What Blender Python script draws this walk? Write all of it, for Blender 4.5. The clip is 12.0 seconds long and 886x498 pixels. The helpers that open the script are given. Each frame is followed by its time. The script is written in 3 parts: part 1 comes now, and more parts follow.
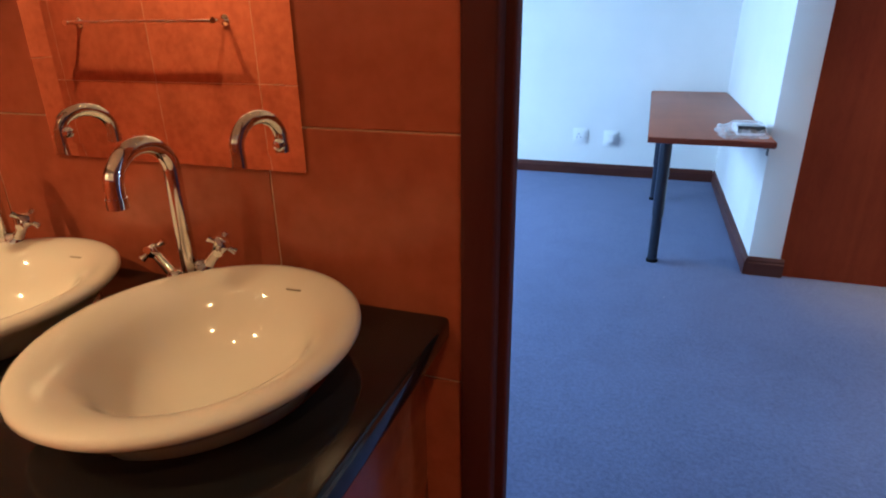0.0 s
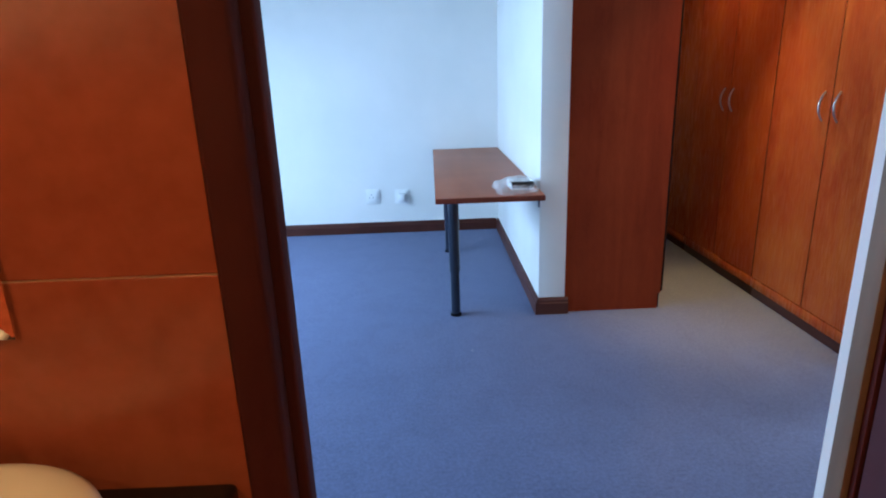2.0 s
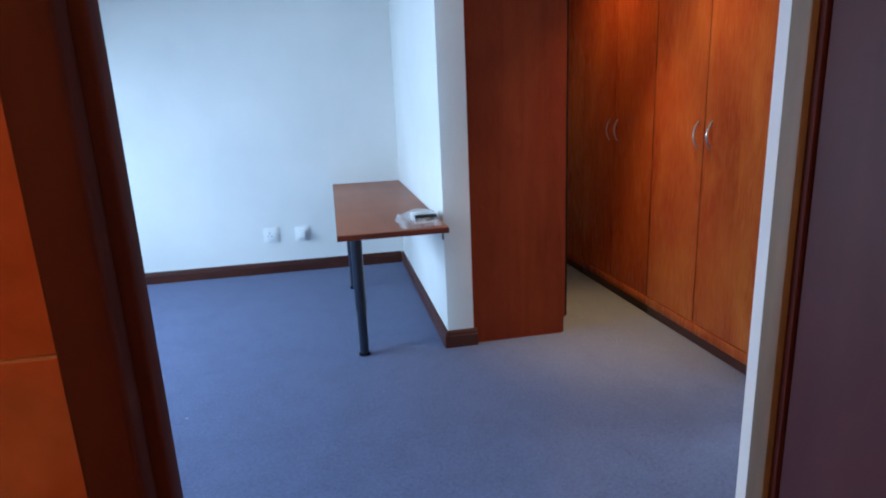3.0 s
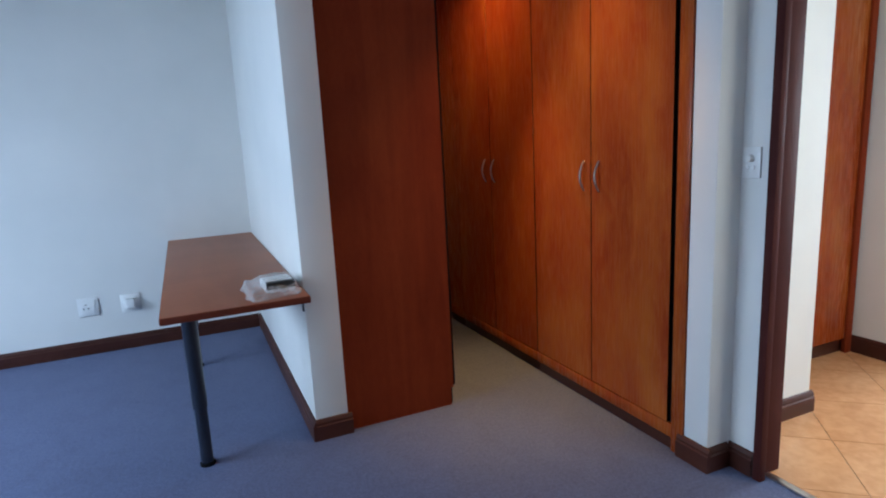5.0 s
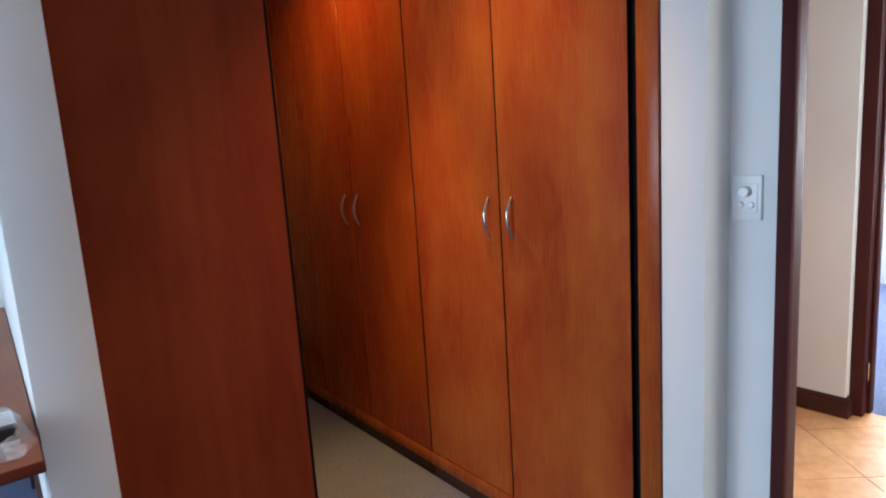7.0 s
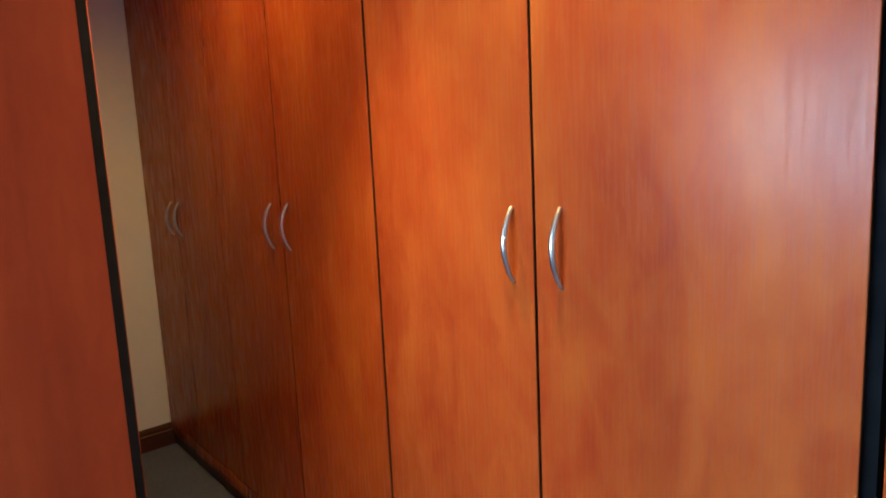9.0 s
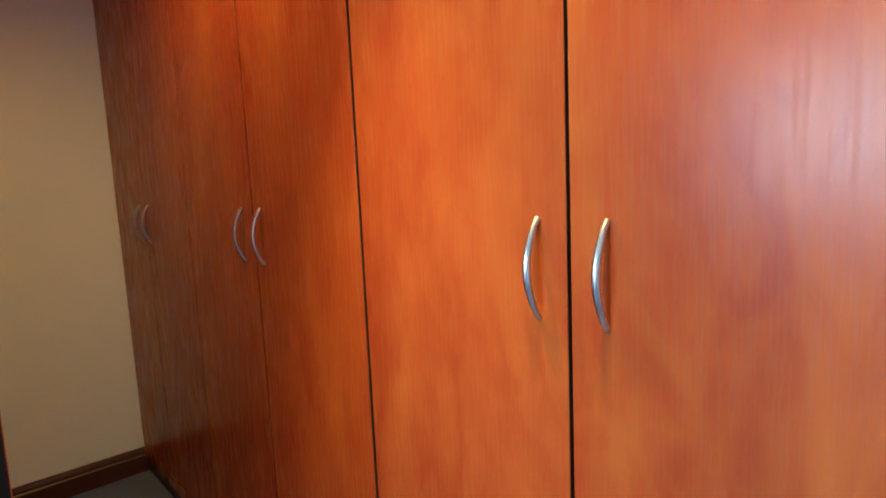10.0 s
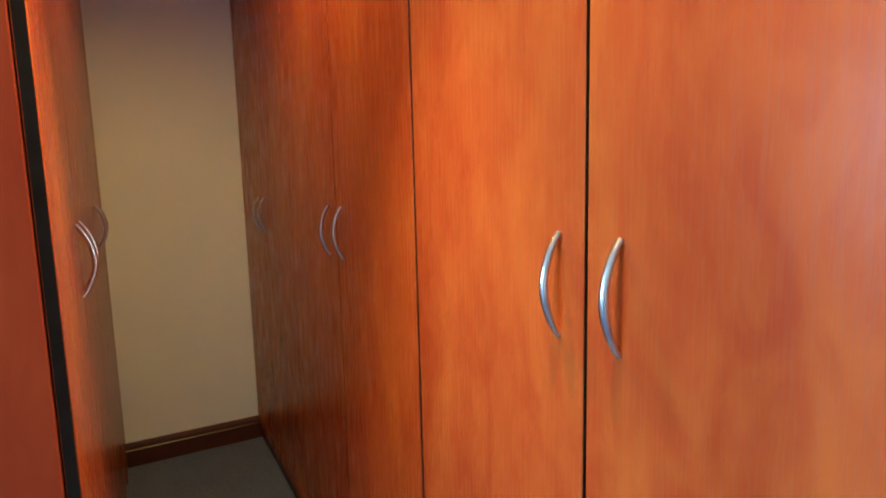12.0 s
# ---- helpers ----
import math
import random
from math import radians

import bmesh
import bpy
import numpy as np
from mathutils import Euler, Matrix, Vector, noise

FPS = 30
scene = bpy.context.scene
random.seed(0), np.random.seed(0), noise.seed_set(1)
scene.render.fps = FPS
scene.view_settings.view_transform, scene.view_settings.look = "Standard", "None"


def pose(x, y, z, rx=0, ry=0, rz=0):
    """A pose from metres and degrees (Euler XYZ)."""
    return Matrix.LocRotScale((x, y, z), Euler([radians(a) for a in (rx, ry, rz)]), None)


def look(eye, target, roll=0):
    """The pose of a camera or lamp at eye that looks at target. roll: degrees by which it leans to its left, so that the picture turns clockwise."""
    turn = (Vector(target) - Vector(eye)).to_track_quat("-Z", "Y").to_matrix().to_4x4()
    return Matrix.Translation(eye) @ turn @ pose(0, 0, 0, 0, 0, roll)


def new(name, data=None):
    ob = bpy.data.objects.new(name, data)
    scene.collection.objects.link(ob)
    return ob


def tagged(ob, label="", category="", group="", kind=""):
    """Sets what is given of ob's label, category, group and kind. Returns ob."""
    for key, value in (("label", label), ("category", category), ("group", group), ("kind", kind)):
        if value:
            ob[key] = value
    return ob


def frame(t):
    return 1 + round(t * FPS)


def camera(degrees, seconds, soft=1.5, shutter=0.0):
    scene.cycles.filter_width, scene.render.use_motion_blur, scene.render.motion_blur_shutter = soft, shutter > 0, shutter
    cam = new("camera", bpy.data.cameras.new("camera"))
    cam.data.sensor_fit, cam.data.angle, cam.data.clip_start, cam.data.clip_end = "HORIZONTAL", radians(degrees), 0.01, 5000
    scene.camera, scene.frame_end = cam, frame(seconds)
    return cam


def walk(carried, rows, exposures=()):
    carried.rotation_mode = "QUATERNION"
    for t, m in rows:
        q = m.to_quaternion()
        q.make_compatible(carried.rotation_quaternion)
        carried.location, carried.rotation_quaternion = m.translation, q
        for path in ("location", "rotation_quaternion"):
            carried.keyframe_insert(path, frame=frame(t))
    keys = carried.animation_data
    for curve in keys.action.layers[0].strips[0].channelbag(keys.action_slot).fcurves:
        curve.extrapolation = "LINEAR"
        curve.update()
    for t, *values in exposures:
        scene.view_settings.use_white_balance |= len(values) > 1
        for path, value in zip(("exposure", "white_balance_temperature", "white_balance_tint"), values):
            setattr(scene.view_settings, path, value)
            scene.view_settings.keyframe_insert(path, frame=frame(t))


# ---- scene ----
cam = camera(75.1, 12.0, soft=2.0)
PATH = [
    (0, (0.242, 0.115, 1.273), (-0.376, 1.873, 0.548), -0.8),
    (0.5, (0.271, 0.149, 1.289), (-0.229, 1.952, 0.582), -1.1),
    (1, (0.281, 0.188, 1.306), (-0.068, 2.04, 0.634), -1.4),
    (1.5, (0.268, 0.207, 1.328), (0.1, 2.1, 0.704), -1.8),
    (2, (0.253, 0.232, 1.337), (0.278, 2.149, 0.77), -2.0),
    (2.5, (0.25, 0.248, 1.339), (0.449, 2.171, 0.827), -2.3),
    (3, (0.265, 0.303, 1.339), (0.619, 2.213, 0.864), -2.5),
    (3.5, (0.3, 0.41, 1.332), (0.792, 2.297, 0.888), -2.6),
    (5.3, (0.431, 0.921, 1.35), (1.328, 2.673, 0.998), -3.1),
    (5.5, (0.451, 1.004, 1.352), (1.427, 2.715, 1.008), -3.2),
    (6, (0.538, 1.204, 1.361), (1.629, 2.848, 1.029), -3.5),
    (6.5, (0.66, 1.412, 1.356), (1.813, 3.015, 1.042), -3.5),
    (7, (0.798, 1.624, 1.356), (2.03, 3.169, 1.047), -3.7),
    (7.5, (0.937, 1.813, 1.35), (2.218, 3.321, 1.055), -3.7),
    (9.5, (1.452, 2.486, 1.276), (2.786, 3.953, 1.018), -2.6),
    (10, (1.531, 2.562, 1.282), (2.857, 4.036, 1.025), -2.5),
    (10.5, (1.58, 2.592, 1.287), (2.844, 4.119, 1.024), -2.4),
    (11, (1.617, 2.585, 1.284), (2.782, 4.19, 1.024), -2.1),
    (11.5, (1.646, 2.551, 1.285), (2.693, 4.234, 1.02), -1.7),
    (12, (1.657, 2.471, 1.299), (2.613, 4.208, 1.036), -1.4),
]
EXPOSURES = [(0.0, 0.1, 4950, 8), (1.5, 0.08, 5150, 8), (3.0, -0.08, 5550, 9), (3.5, -0.26, 5700, 10), (5.5, -0.5, 6000, 13), (7.5, 0.12, 6250, 14), (9.5, 0.93, 5350, -7), (12.0, 1.07, 5050, -10)]
walk(cam, [(t, look(eye, target, roll)) for t, eye, target, roll in PATH], EXPOSURES)

# ---- world, lights ----
world = bpy.data.worlds.new("world")
scene.world = world
world.use_nodes = True
wn = world.node_tree
sky = wn.nodes.new("ShaderNodeTexSky")
sky.sky_type = "NISHITA"
sky.sun_disc = False
sky.sun_elevation = radians(40)
sky.sun_rotation = radians(200)
wn.links.new(sky.outputs[0], wn.nodes["Background"].inputs[0])
wn.nodes["Background"].inputs[1].default_value = 0.1


def lamp(name, kind, m, energy, color, **more):
    data = bpy.data.lights.new(name, kind)
    data.energy, data.color = energy, color
    if kind == "AREA":
        data.shape = "RECTANGLE"
        data.size, data.size_y = more["size"]
        data.spread = radians(more.get("spread", 180))
    elif kind == "SPOT":
        data.spot_size, data.spot_blend = radians(more["cone"]), more["blend"]
        data.shadow_soft_size = more["radius"]
    elif kind == "SUN":
        data.angle = radians(more["angle"])
    else:
        data.shadow_soft_size = more["radius"]
    ob = new(name, data)
    ob.matrix_world = m
    return ob


DAY, WARM, BATH = (0.64, 0.83, 1.0), (1.0, 0.525, 0.125), (1.0, 0.57, 0.205)
lamp("sunlight", "SUN", look((0, -6, 9), (0, 2, 0)), 2.5, (1.0, 0.95, 0.88), angle=0.5)
# daylight in the window openings of the bedroom and the far room
lamp("bedroom_daylight", "AREA", look((-2.64, 3.3, 1.5), (0.0, 3.4, -0.35)), 118, DAY, size=(2.5, 1.25), spread=150)
# added fill that brightens the hall; no window is known there
lamp("hall_fill", "AREA", look((3.1, 0.42, 1.5), (3.1, 2.4, 0.5)), 34, (0.94, 1.0, 0.93), size=(1.2, 1.3))
lamp("study_daylight", "AREA", look((6.9, 2.0, 1.5), (4.5, 2.0, 0.4)), 230, (0.86, 0.96, 1.0), size=(1.6, 1.3))
# recessed ceiling lamps
# y 2.90 is an added fill for the near doors, replacing some daylight
for x, y, e, wide in ((1.84, 2.90, 84, 84), (1.79, 3.85, 46, 160), (1.82, 3.36, 225, 47)):
    lamp("closet_downlight_and_fill", "SPOT", pose(x, y, 2.46), e, WARM, cone=wide, blend=1.0, radius=0.03)
for x, y, e, wide in ((-0.5, 0.05, 17, 140), (0.5, -0.3, 29, 140), (-2.0, -0.36, 185, 100), (-1.2, -0.36, 160, 100)):
    lamp("bathroom_downlight", "SPOT", pose(x, y, 2.46), e, BATH, cone=wide, blend=0.7, radius=0.025)

# ---- materials ----


def material(name, rough=0.5, metal=0.0):
    m = bpy.data.materials.new(name)
    m.use_nodes = True
    b = m.node_tree.nodes["Principled BSDF"]
    b.inputs["Roughness"].default_value, b.inputs["Metallic"].default_value = rough, metal
    return m, m.node_tree, b


def node(tree, kind, **inputs):
    n = tree.nodes.new(kind)
    for key, value in inputs.items():
        n.inputs[key].default_value = value
    return n


def coords(tree, scale=(1, 1, 1), kind="Object", shift=False):
    tc = tree.nodes.new("ShaderNodeTexCoord")
    mp = tree.nodes.new("ShaderNodeMapping")
    mp.inputs["Scale"].default_value = scale
    tree.links.new(tc.outputs[kind], mp.inputs["Vector"])
    if shift:
        info = tree.nodes.new("ShaderNodeObjectInfo")
        mul = tree.nodes.new("ShaderNodeVectorMath")
        mul.operation = "SCALE"
        mul.inputs["Scale"].default_value = 37.0
        comb = tree.nodes.new("ShaderNodeCombineXYZ")
        for k in range(3):
            tree.links.new(info.outputs["Random"], comb.inputs[k])
        tree.links.new(comb.outputs[0], mul.inputs[0])
        tree.links.new(mul.outputs[0], mp.inputs["Location"])
    return mp.outputs[0]


def ramp(tree, fac, stops):
    r = tree.nodes.new("ShaderNodeValToRGB")
    while len(r.color_ramp.elements) < len(stops):
        r.color_ramp.elements.new(0.5)
    for el, (pos, col) in zip(r.color_ramp.elements, stops):
        el.position, el.color = pos, (*col, 1)
    tree.links.new(fac, r.inputs[0])
    return r.outputs[0]


def noise_fac(tree, vec, scale, detail=4, rough=0.55, distort=0.0):
    n = node(tree, "ShaderNodeTexNoise", Scale=scale, Detail=detail, Roughness=rough, Distortion=distort)
    tree.links.new(vec, n.inputs["Vector"])
    return n.outputs["Fac"]


def bump(tree, bsdf, height, strength, distance=0.002):
    b = node(tree, "ShaderNodeBump", Strength=strength, Distance=distance)
    tree.links.new(height, b.inputs["Height"])
    tree.links.new(b.outputs[0], bsdf.inputs["Normal"])


def mix(tree, fac, a, b, how="MIX"):
    m = tree.nodes.new("ShaderNodeMix")
    m.data_type, m.blend_type = "RGBA", how
    for sock, v in ((m.inputs[0], fac), (m.inputs[6], a), (m.inputs[7], b)):
        if isinstance(v, (int, float)):
            sock.default_value = v
        elif isinstance(v, tuple):
            sock.default_value = (*v, 1)
        else:
            tree.links.new(v, sock)
    return m.outputs[2]


def noisy(name, dark, light, scale, rough, bump_scale=0, bump_amount=0.0, fine=None, metal=0.0, shift=False):
    m, t, b = material(name, rough, metal)
    vec = coords(t, shift=shift)
    col = ramp(t, noise_fac(t, vec, scale), [(0.3, dark), (0.7, light)])
    if fine:
        col = mix(t, 0.35, col, ramp(t, noise_fac(t, vec, fine, 2), [(0.35, dark), (0.65, light)]))
    t.links.new(col, b.inputs["Base Color"])
    if bump_scale:
        bump(t, b, noise_fac(t, vec, bump_scale, 3), bump_amount)
    return m


def wood(name, dark, mid, light, rough, coat=0.0, grain=(95, 95, 2.6), broad=(11, 11, 0.7), shift=True, knots=False, flecks=0.11, spec=0.25, relief=0.07, streak=0.06, curl=(30, 30, 10), blotch=0.35):
    m, t, b = material(name, rough)
    fine = noise_fac(t, coords(t, grain, shift=shift), 1.0, 5, 0.6, 0.3)
    wide = noise_fac(t, coords(t, broad, shift=shift), 1.0, 3, 0.5, 0.8)
    blot = noise_fac(t, coords(t, (3.4, 3.4, 2.0), shift=shift), 1.0, 3, 0.5, 0.6)
    fleck = noise_fac(t, coords(t, curl, shift=shift), 1.0, 4, 0.55, 1.6)
    col = ramp(t, wide, [(0.24, dark), (0.5, mid), (0.78, light)])
    col = mix(t, streak, col, ramp(t, fine, [(0.35, dark), (0.62, light)]))
    col = mix(t, flecks, col, ramp(t, fleck, [(0.38, dark), (0.60, light)]))
    col = mix(t, blotch, col, ramp(t, blot, [(0.3, dark), (0.7, light)]))
    if knots:
        cell = node(t, "ShaderNodeTexVoronoi", Scale=1.0)
        t.links.new(coords(t, (2.6, 2.6, 1.9), shift=shift), cell.inputs["Vector"])
        spot = ramp(t, cell.outputs["Distance"], [(0.012, (0.25, 0.25, 0.25)), (0.034, (1, 1, 1))])
        col = mix(t, 1.0, col, spot, "MULTIPLY")
        pores = noise_fac(t, coords(t, (150, 150, 7), shift=shift), 1.0, 3, 0.6)
        col = mix(t, 0.07, col, mix(t, 1.0, col, ramp(t, pores, [(0.36, (0.6, 0.6, 0.6)), (0.5, (1, 1, 1))]), "MULTIPLY"))
        gloss = ramp(t, pores, [(0.3, (rough + 0.05,) * 3), (0.6, (rough - 0.03,) * 3)])
        t.links.new(gloss, b.inputs["Roughness"])
    t.links.new(col, b.inputs["Base Color"])
    b.inputs["Specular IOR Level"].default_value = spec
    b.inputs["Coat Weight"].default_value = coat
    b.inputs["Coat Roughness"].default_value = 0.22
    bump(t, b, fine, relief, 0.001)
    return m


WALL = noisy("white_plaster", (0.70, 0.71, 0.69), (0.78, 0.78, 0.755), 1.3, 0.7, 90, 0.12)
CEIL = noisy("ceiling_paint", (0.74, 0.74, 0.72), (0.8, 0.8, 0.78), 1.0, 0.8, 60, 0.1)
CHERRY = wood("cherry_laminate", (0.195, 0.020, 0.006), (0.29, 0.050, 0.0110), (0.41, 0.126, 0.021), 0.27, broad=(5, 5, 1.4), knots=True, flecks=0.21, blotch=0.24, spec=0.2, relief=0.01, streak=0.015, curl=(13, 13, 5.5))
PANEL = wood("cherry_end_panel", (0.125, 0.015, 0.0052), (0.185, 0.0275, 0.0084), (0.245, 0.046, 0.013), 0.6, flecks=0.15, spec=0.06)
DESKWOOD = wood("desk_laminate", (0.25, 0.075, 0.030), (0.31, 0.097, 0.039), (0.37, 0.122, 0.050), 0.42, 0.0, (50, 2.5, 50), (6, 0.8, 6))
EDGEWOOD = wood("desk_edge_band", (0.10, 0.018, 0.008), (0.14, 0.026, 0.011), (0.18, 0.036, 0.015), 0.45, 0.0, (3, 3, 60), (1, 1, 8))
DARKWOOD = wood("dark_stained_wood", (0.036, 0.0090, 0.0085), (0.060, 0.0145, 0.0135), (0.088, 0.025, 0.021), 0.62, 0.0, (70, 70, 3), spec=0.08)
SKIRT = wood("skirting_wood", (0.036, 0.010, 0.007), (0.058, 0.017, 0.011), (0.085, 0.028, 0.018), 0.4, 0.08, (6, 6, 40), (2, 2, 9))
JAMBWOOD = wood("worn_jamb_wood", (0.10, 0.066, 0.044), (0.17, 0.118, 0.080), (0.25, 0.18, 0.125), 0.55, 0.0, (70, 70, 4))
LEAFWOOD = wood("door_leaf_wood", (0.045, 0.014, 0.016), (0.064, 0.021, 0.023), (0.086, 0.030, 0.032), 0.5, 0.0, (40, 40, 2))
BLACKEDGE = noisy("black_edging", (0.004, 0.004, 0.005), (0.009, 0.009, 0.011), 20, 0.8)
BLACKEDGE.node_tree.nodes["Principled BSDF"].inputs["Specular IOR Level"].default_value = 0.08
CERAMIC = noisy("ivory_ceramic", (0.61, 0.545, 0.45), (0.66, 0.60, 0.505), 4, 0.08)
GRANITE = noisy("black_granite", (0.004, 0.004, 0.005), (0.014, 0.014, 0.015), 160, 0.12, fine=500)
CHROME = noisy("chrome", (0.74, 0.73, 0.71), (0.82, 0.81, 0.8), 15, 0.07, metal=1.0)
NICKEL = noisy("satin_nickel", (0.52, 0.50, 0.48), (0.64, 0.62, 0.6), 60, 0.28, metal=1.0)
BRASS = noisy("brass", (0.6, 0.42, 0.14), (0.72, 0.53, 0.2), 40, 0.25, metal=1.0)
STEEL = noisy("blue_grey_steel", (0.010, 0.014, 0.026), (0.016, 0.021, 0.036), 12, 0.28)
PLASTIC = noisy("white_plastic", (0.76, 0.77, 0.76), (0.8, 0.81, 0.8), 6, 0.3)
OVERFLOW = noisy("overflow_shadow", (0.30, 0.25, 0.19), (0.36, 0.30, 0.23), 30, 0.5)
SLOT = noisy("socket_dark", (0.03, 0.03, 0.03), (0.05, 0.05, 0.05), 20, 0.5)
TILE = noisy("terracotta_glazed_tile", (0.26, 0.058, 0.021), (0.39, 0.098, 0.036), 4.5, 0.24, 12, 0.06, fine=26, shift=True)
GROUT = noisy("tan_grout", (0.40, 0.22, 0.11), (0.50, 0.29, 0.16), 60, 0.9)
MOSAIC = noisy("blue_mosaic", (0.03, 0.05, 0.30), (0.08, 0.11, 0.45), 30, 0.2, shift=True)
HALLTILE = noisy("sand_floor_tile", (0.61, 0.285, 0.118), (0.78, 0.415, 0.20), 5.5, 0.27, 18, 0.06, fine=22, shift=True)
HALLGROUT = noisy("floor_grout", (0.22, 0.14, 0.09), (0.28, 0.19, 0.12), 60, 0.9)
BLACKPLASTIC = noisy("black_plastic", (0.006, 0.006, 0.007), (0.014, 0.014, 0.015), 30, 0.35)
PAPER = noisy("printed_paper", (0.5, 0.52, 0.5), (0.7, 0.71, 0.7), 40, 0.6)
GRASS = noisy("lawn", (0.03, 0.06, 0.015), (0.07, 0.11, 0.03), 8, 0.9)


def carpet_material():
    m, t, b = material("blue_carpet", 0.95)
    vec = coords(t)
    pile = noise_fac(t, vec, 330, 2, 0.6)
    clump = noise_fac(t, vec, 70, 4, 0.75)
    broad = noise_fac(t, vec, 1.6, 4, 0.6)
    tuft = noise_fac(t, coords(t, (60, 170, 60)), 1.0, 3, 0.7)
    low, high = (0.036, 0.050, 0.113), (0.128, 0.160, 0.308)
    col = ramp(t, pile, [(0.34, low), (0.66, high)])
    col = mix(t, 0.4, col, ramp(t, broad, [(0.3, (0.070, 0.090, 0.194)), (0.7, (0.102, 0.127, 0.252))]))
    col = mix(t, 0.25, col, ramp(t, tuft, [(0.35, low), (0.65, high)]))
    col = mix(t, 0.42, col, ramp(t, clump, [(0.40, low), (0.62, high)]))
    worn = noise_fac(t, vec, 5.5, 5, 0.65, 0.8)
    col = mix(t, 0.22, col, ramp(t, worn, [(0.36, (0.060, 0.079, 0.168)), (0.62, (0.112, 0.138, 0.268))]))
    cell = node(t, "ShaderNodeTexVoronoi", Scale=3.2)
    t.links.new(vec, cell.inputs["Vector"])
    lint = ramp(t, cell.outputs["Distance"], [(0.010, (1, 1, 1)), (0.016, (0, 0, 0))])
    col = mix(t, lint, col, (0.5, 0.5, 0.5))
    t.links.new(col, b.inputs["Base Color"])
    b.inputs["Sheen Weight"].default_value = 0.1
    bump(t, b, mix(t, 0.5, pile, clump), 0.7, 0.006)
    return m


CARPET = carpet_material()


def mirror_material():
    m, t, b = material("silvered_mirror", 0.012, 1.0)
    b.inputs["Base Color"].default_value = (0.88, 0.89, 0.88, 1)
    return m


MIRROR = mirror_material()


def film_material():
    m, t, b = material("clear_plastic_film", 0.22)
    col = ramp(t, noise_fac(t, coords(t), 14, 3), [(0.3, (0.86, 0.86, 0.87)), (0.7, (0.95, 0.96, 0.97))])
    b.inputs["Subsurface Weight"].default_value = 0.0
    t.links.new(col, b.inputs["Base Color"])
    clear = t.nodes.new("ShaderNodeBsdfTransparent")
    both = t.nodes.new("ShaderNodeMixShader")
    fac = ramp(t, noise_fac(t, coords(t), 35, 3), [(0.34, (0.09, 0.09, 0.09)), (0.70, (0.36, 0.36, 0.36))])
    t.links.new(fac, both.inputs[0])
    t.links.new(clear.outputs[0], both.inputs[1])
    t.links.new(b.outputs[0], both.inputs[2])
    t.links.new(both.outputs[0], t.nodes["Material Output"].inputs[0])
    return m


FILM = film_material()


def glass_material():
    m, t, b = material("window_glass", 0.02)
    b.inputs["Transmission Weight"].default_value = 1.0
    b.inputs["IOR"].default_value = 1.45
    return m


GLASS = glass_material()

# ---- builders ----


def box(lo, hi, bevel=0.0, seg=2, bm=None):
    bm = bm or bmesh.new()
    made = bmesh.ops.create_cube(bm, size=1)["verts"]
    for v in made:
        v.co = Vector([(lo[k] + hi[k]) / 2 + v.co[k] * (hi[k] - lo[k]) for k in range(3)])
    if bevel:
        edges = list({e for v in made for e in v.link_edges})
        bmesh.ops.bevel(bm, geom=edges, offset=bevel, segments=seg, profile=0.5, affect="EDGES")
    return bm


def mesh_of(bm, name, mats, smooth=None):
    me = bpy.data.meshes.new(name)
    bm.normal_update()
    bm.to_mesh(me)
    bm.free()
    for m in mats if isinstance(mats, (list, tuple)) else [mats]:
        me.materials.append(m)
    if smooth:
        me.shade_smooth()
        me.set_sharp_from_angle(angle=radians(smooth))
    return me


def part(name, bm, mat, parent=None, label="", smooth=40):
    ob = new(name, mesh_of(bm, name, mat, smooth))
    if parent:
        ob.parent = parent
    if label:
        tagged(ob, label)
    return ob


def structure(name, bm, mat, label, category, smooth=None):
    return tagged(part(name, bm, mat, smooth=smooth), label, category, kind="structure")


def thing(name, label, category, group="", m=None):
    ob = tagged(new(name), label, category, group)
    ob.empty_display_size = 0.1
    if m is not None:
        ob.matrix_world = m
    return ob


def boxes(*pairs):
    bm = bmesh.new()
    for lo, hi in pairs:
        box(lo, hi, bm=bm)
    return bm


def tube(points, radius, sides=12, squash=1.0, closed_ends=True, bm=None):
    """A tube along points; radius is a number or one for each point."""
    bm = bm or bmesh.new()
    rings = []
    n = len(points)
    pts = [Vector(p) for p in points]
    side = None
    for i, p in enumerate(pts):
        d = (pts[min(i + 1, n - 1)] - pts[max(i - 1, 0)]).normalized()
        if side is None:
            side = d.orthogonal().normalized()
        side = (side - d * side.dot(d)).normalized()
        up = d.cross(side)
        r = radius[i] if isinstance(radius, (list, tuple)) else radius
        rings.append([bm.verts.new(p + r * (math.cos(a) * side + squash * math.sin(a) * up))
                      for a in [2 * math.pi * k / sides for k in range(sides)]])
    for a, b in zip(rings, rings[1:]):
        for k in range(sides):
            bm.faces.new((a[k], a[(k + 1) % sides], b[(k + 1) % sides], b[k]))
    if closed_ends:
        bm.faces.new(rings[0][::-1])
        bm.faces.new(rings[-1])
    return bm


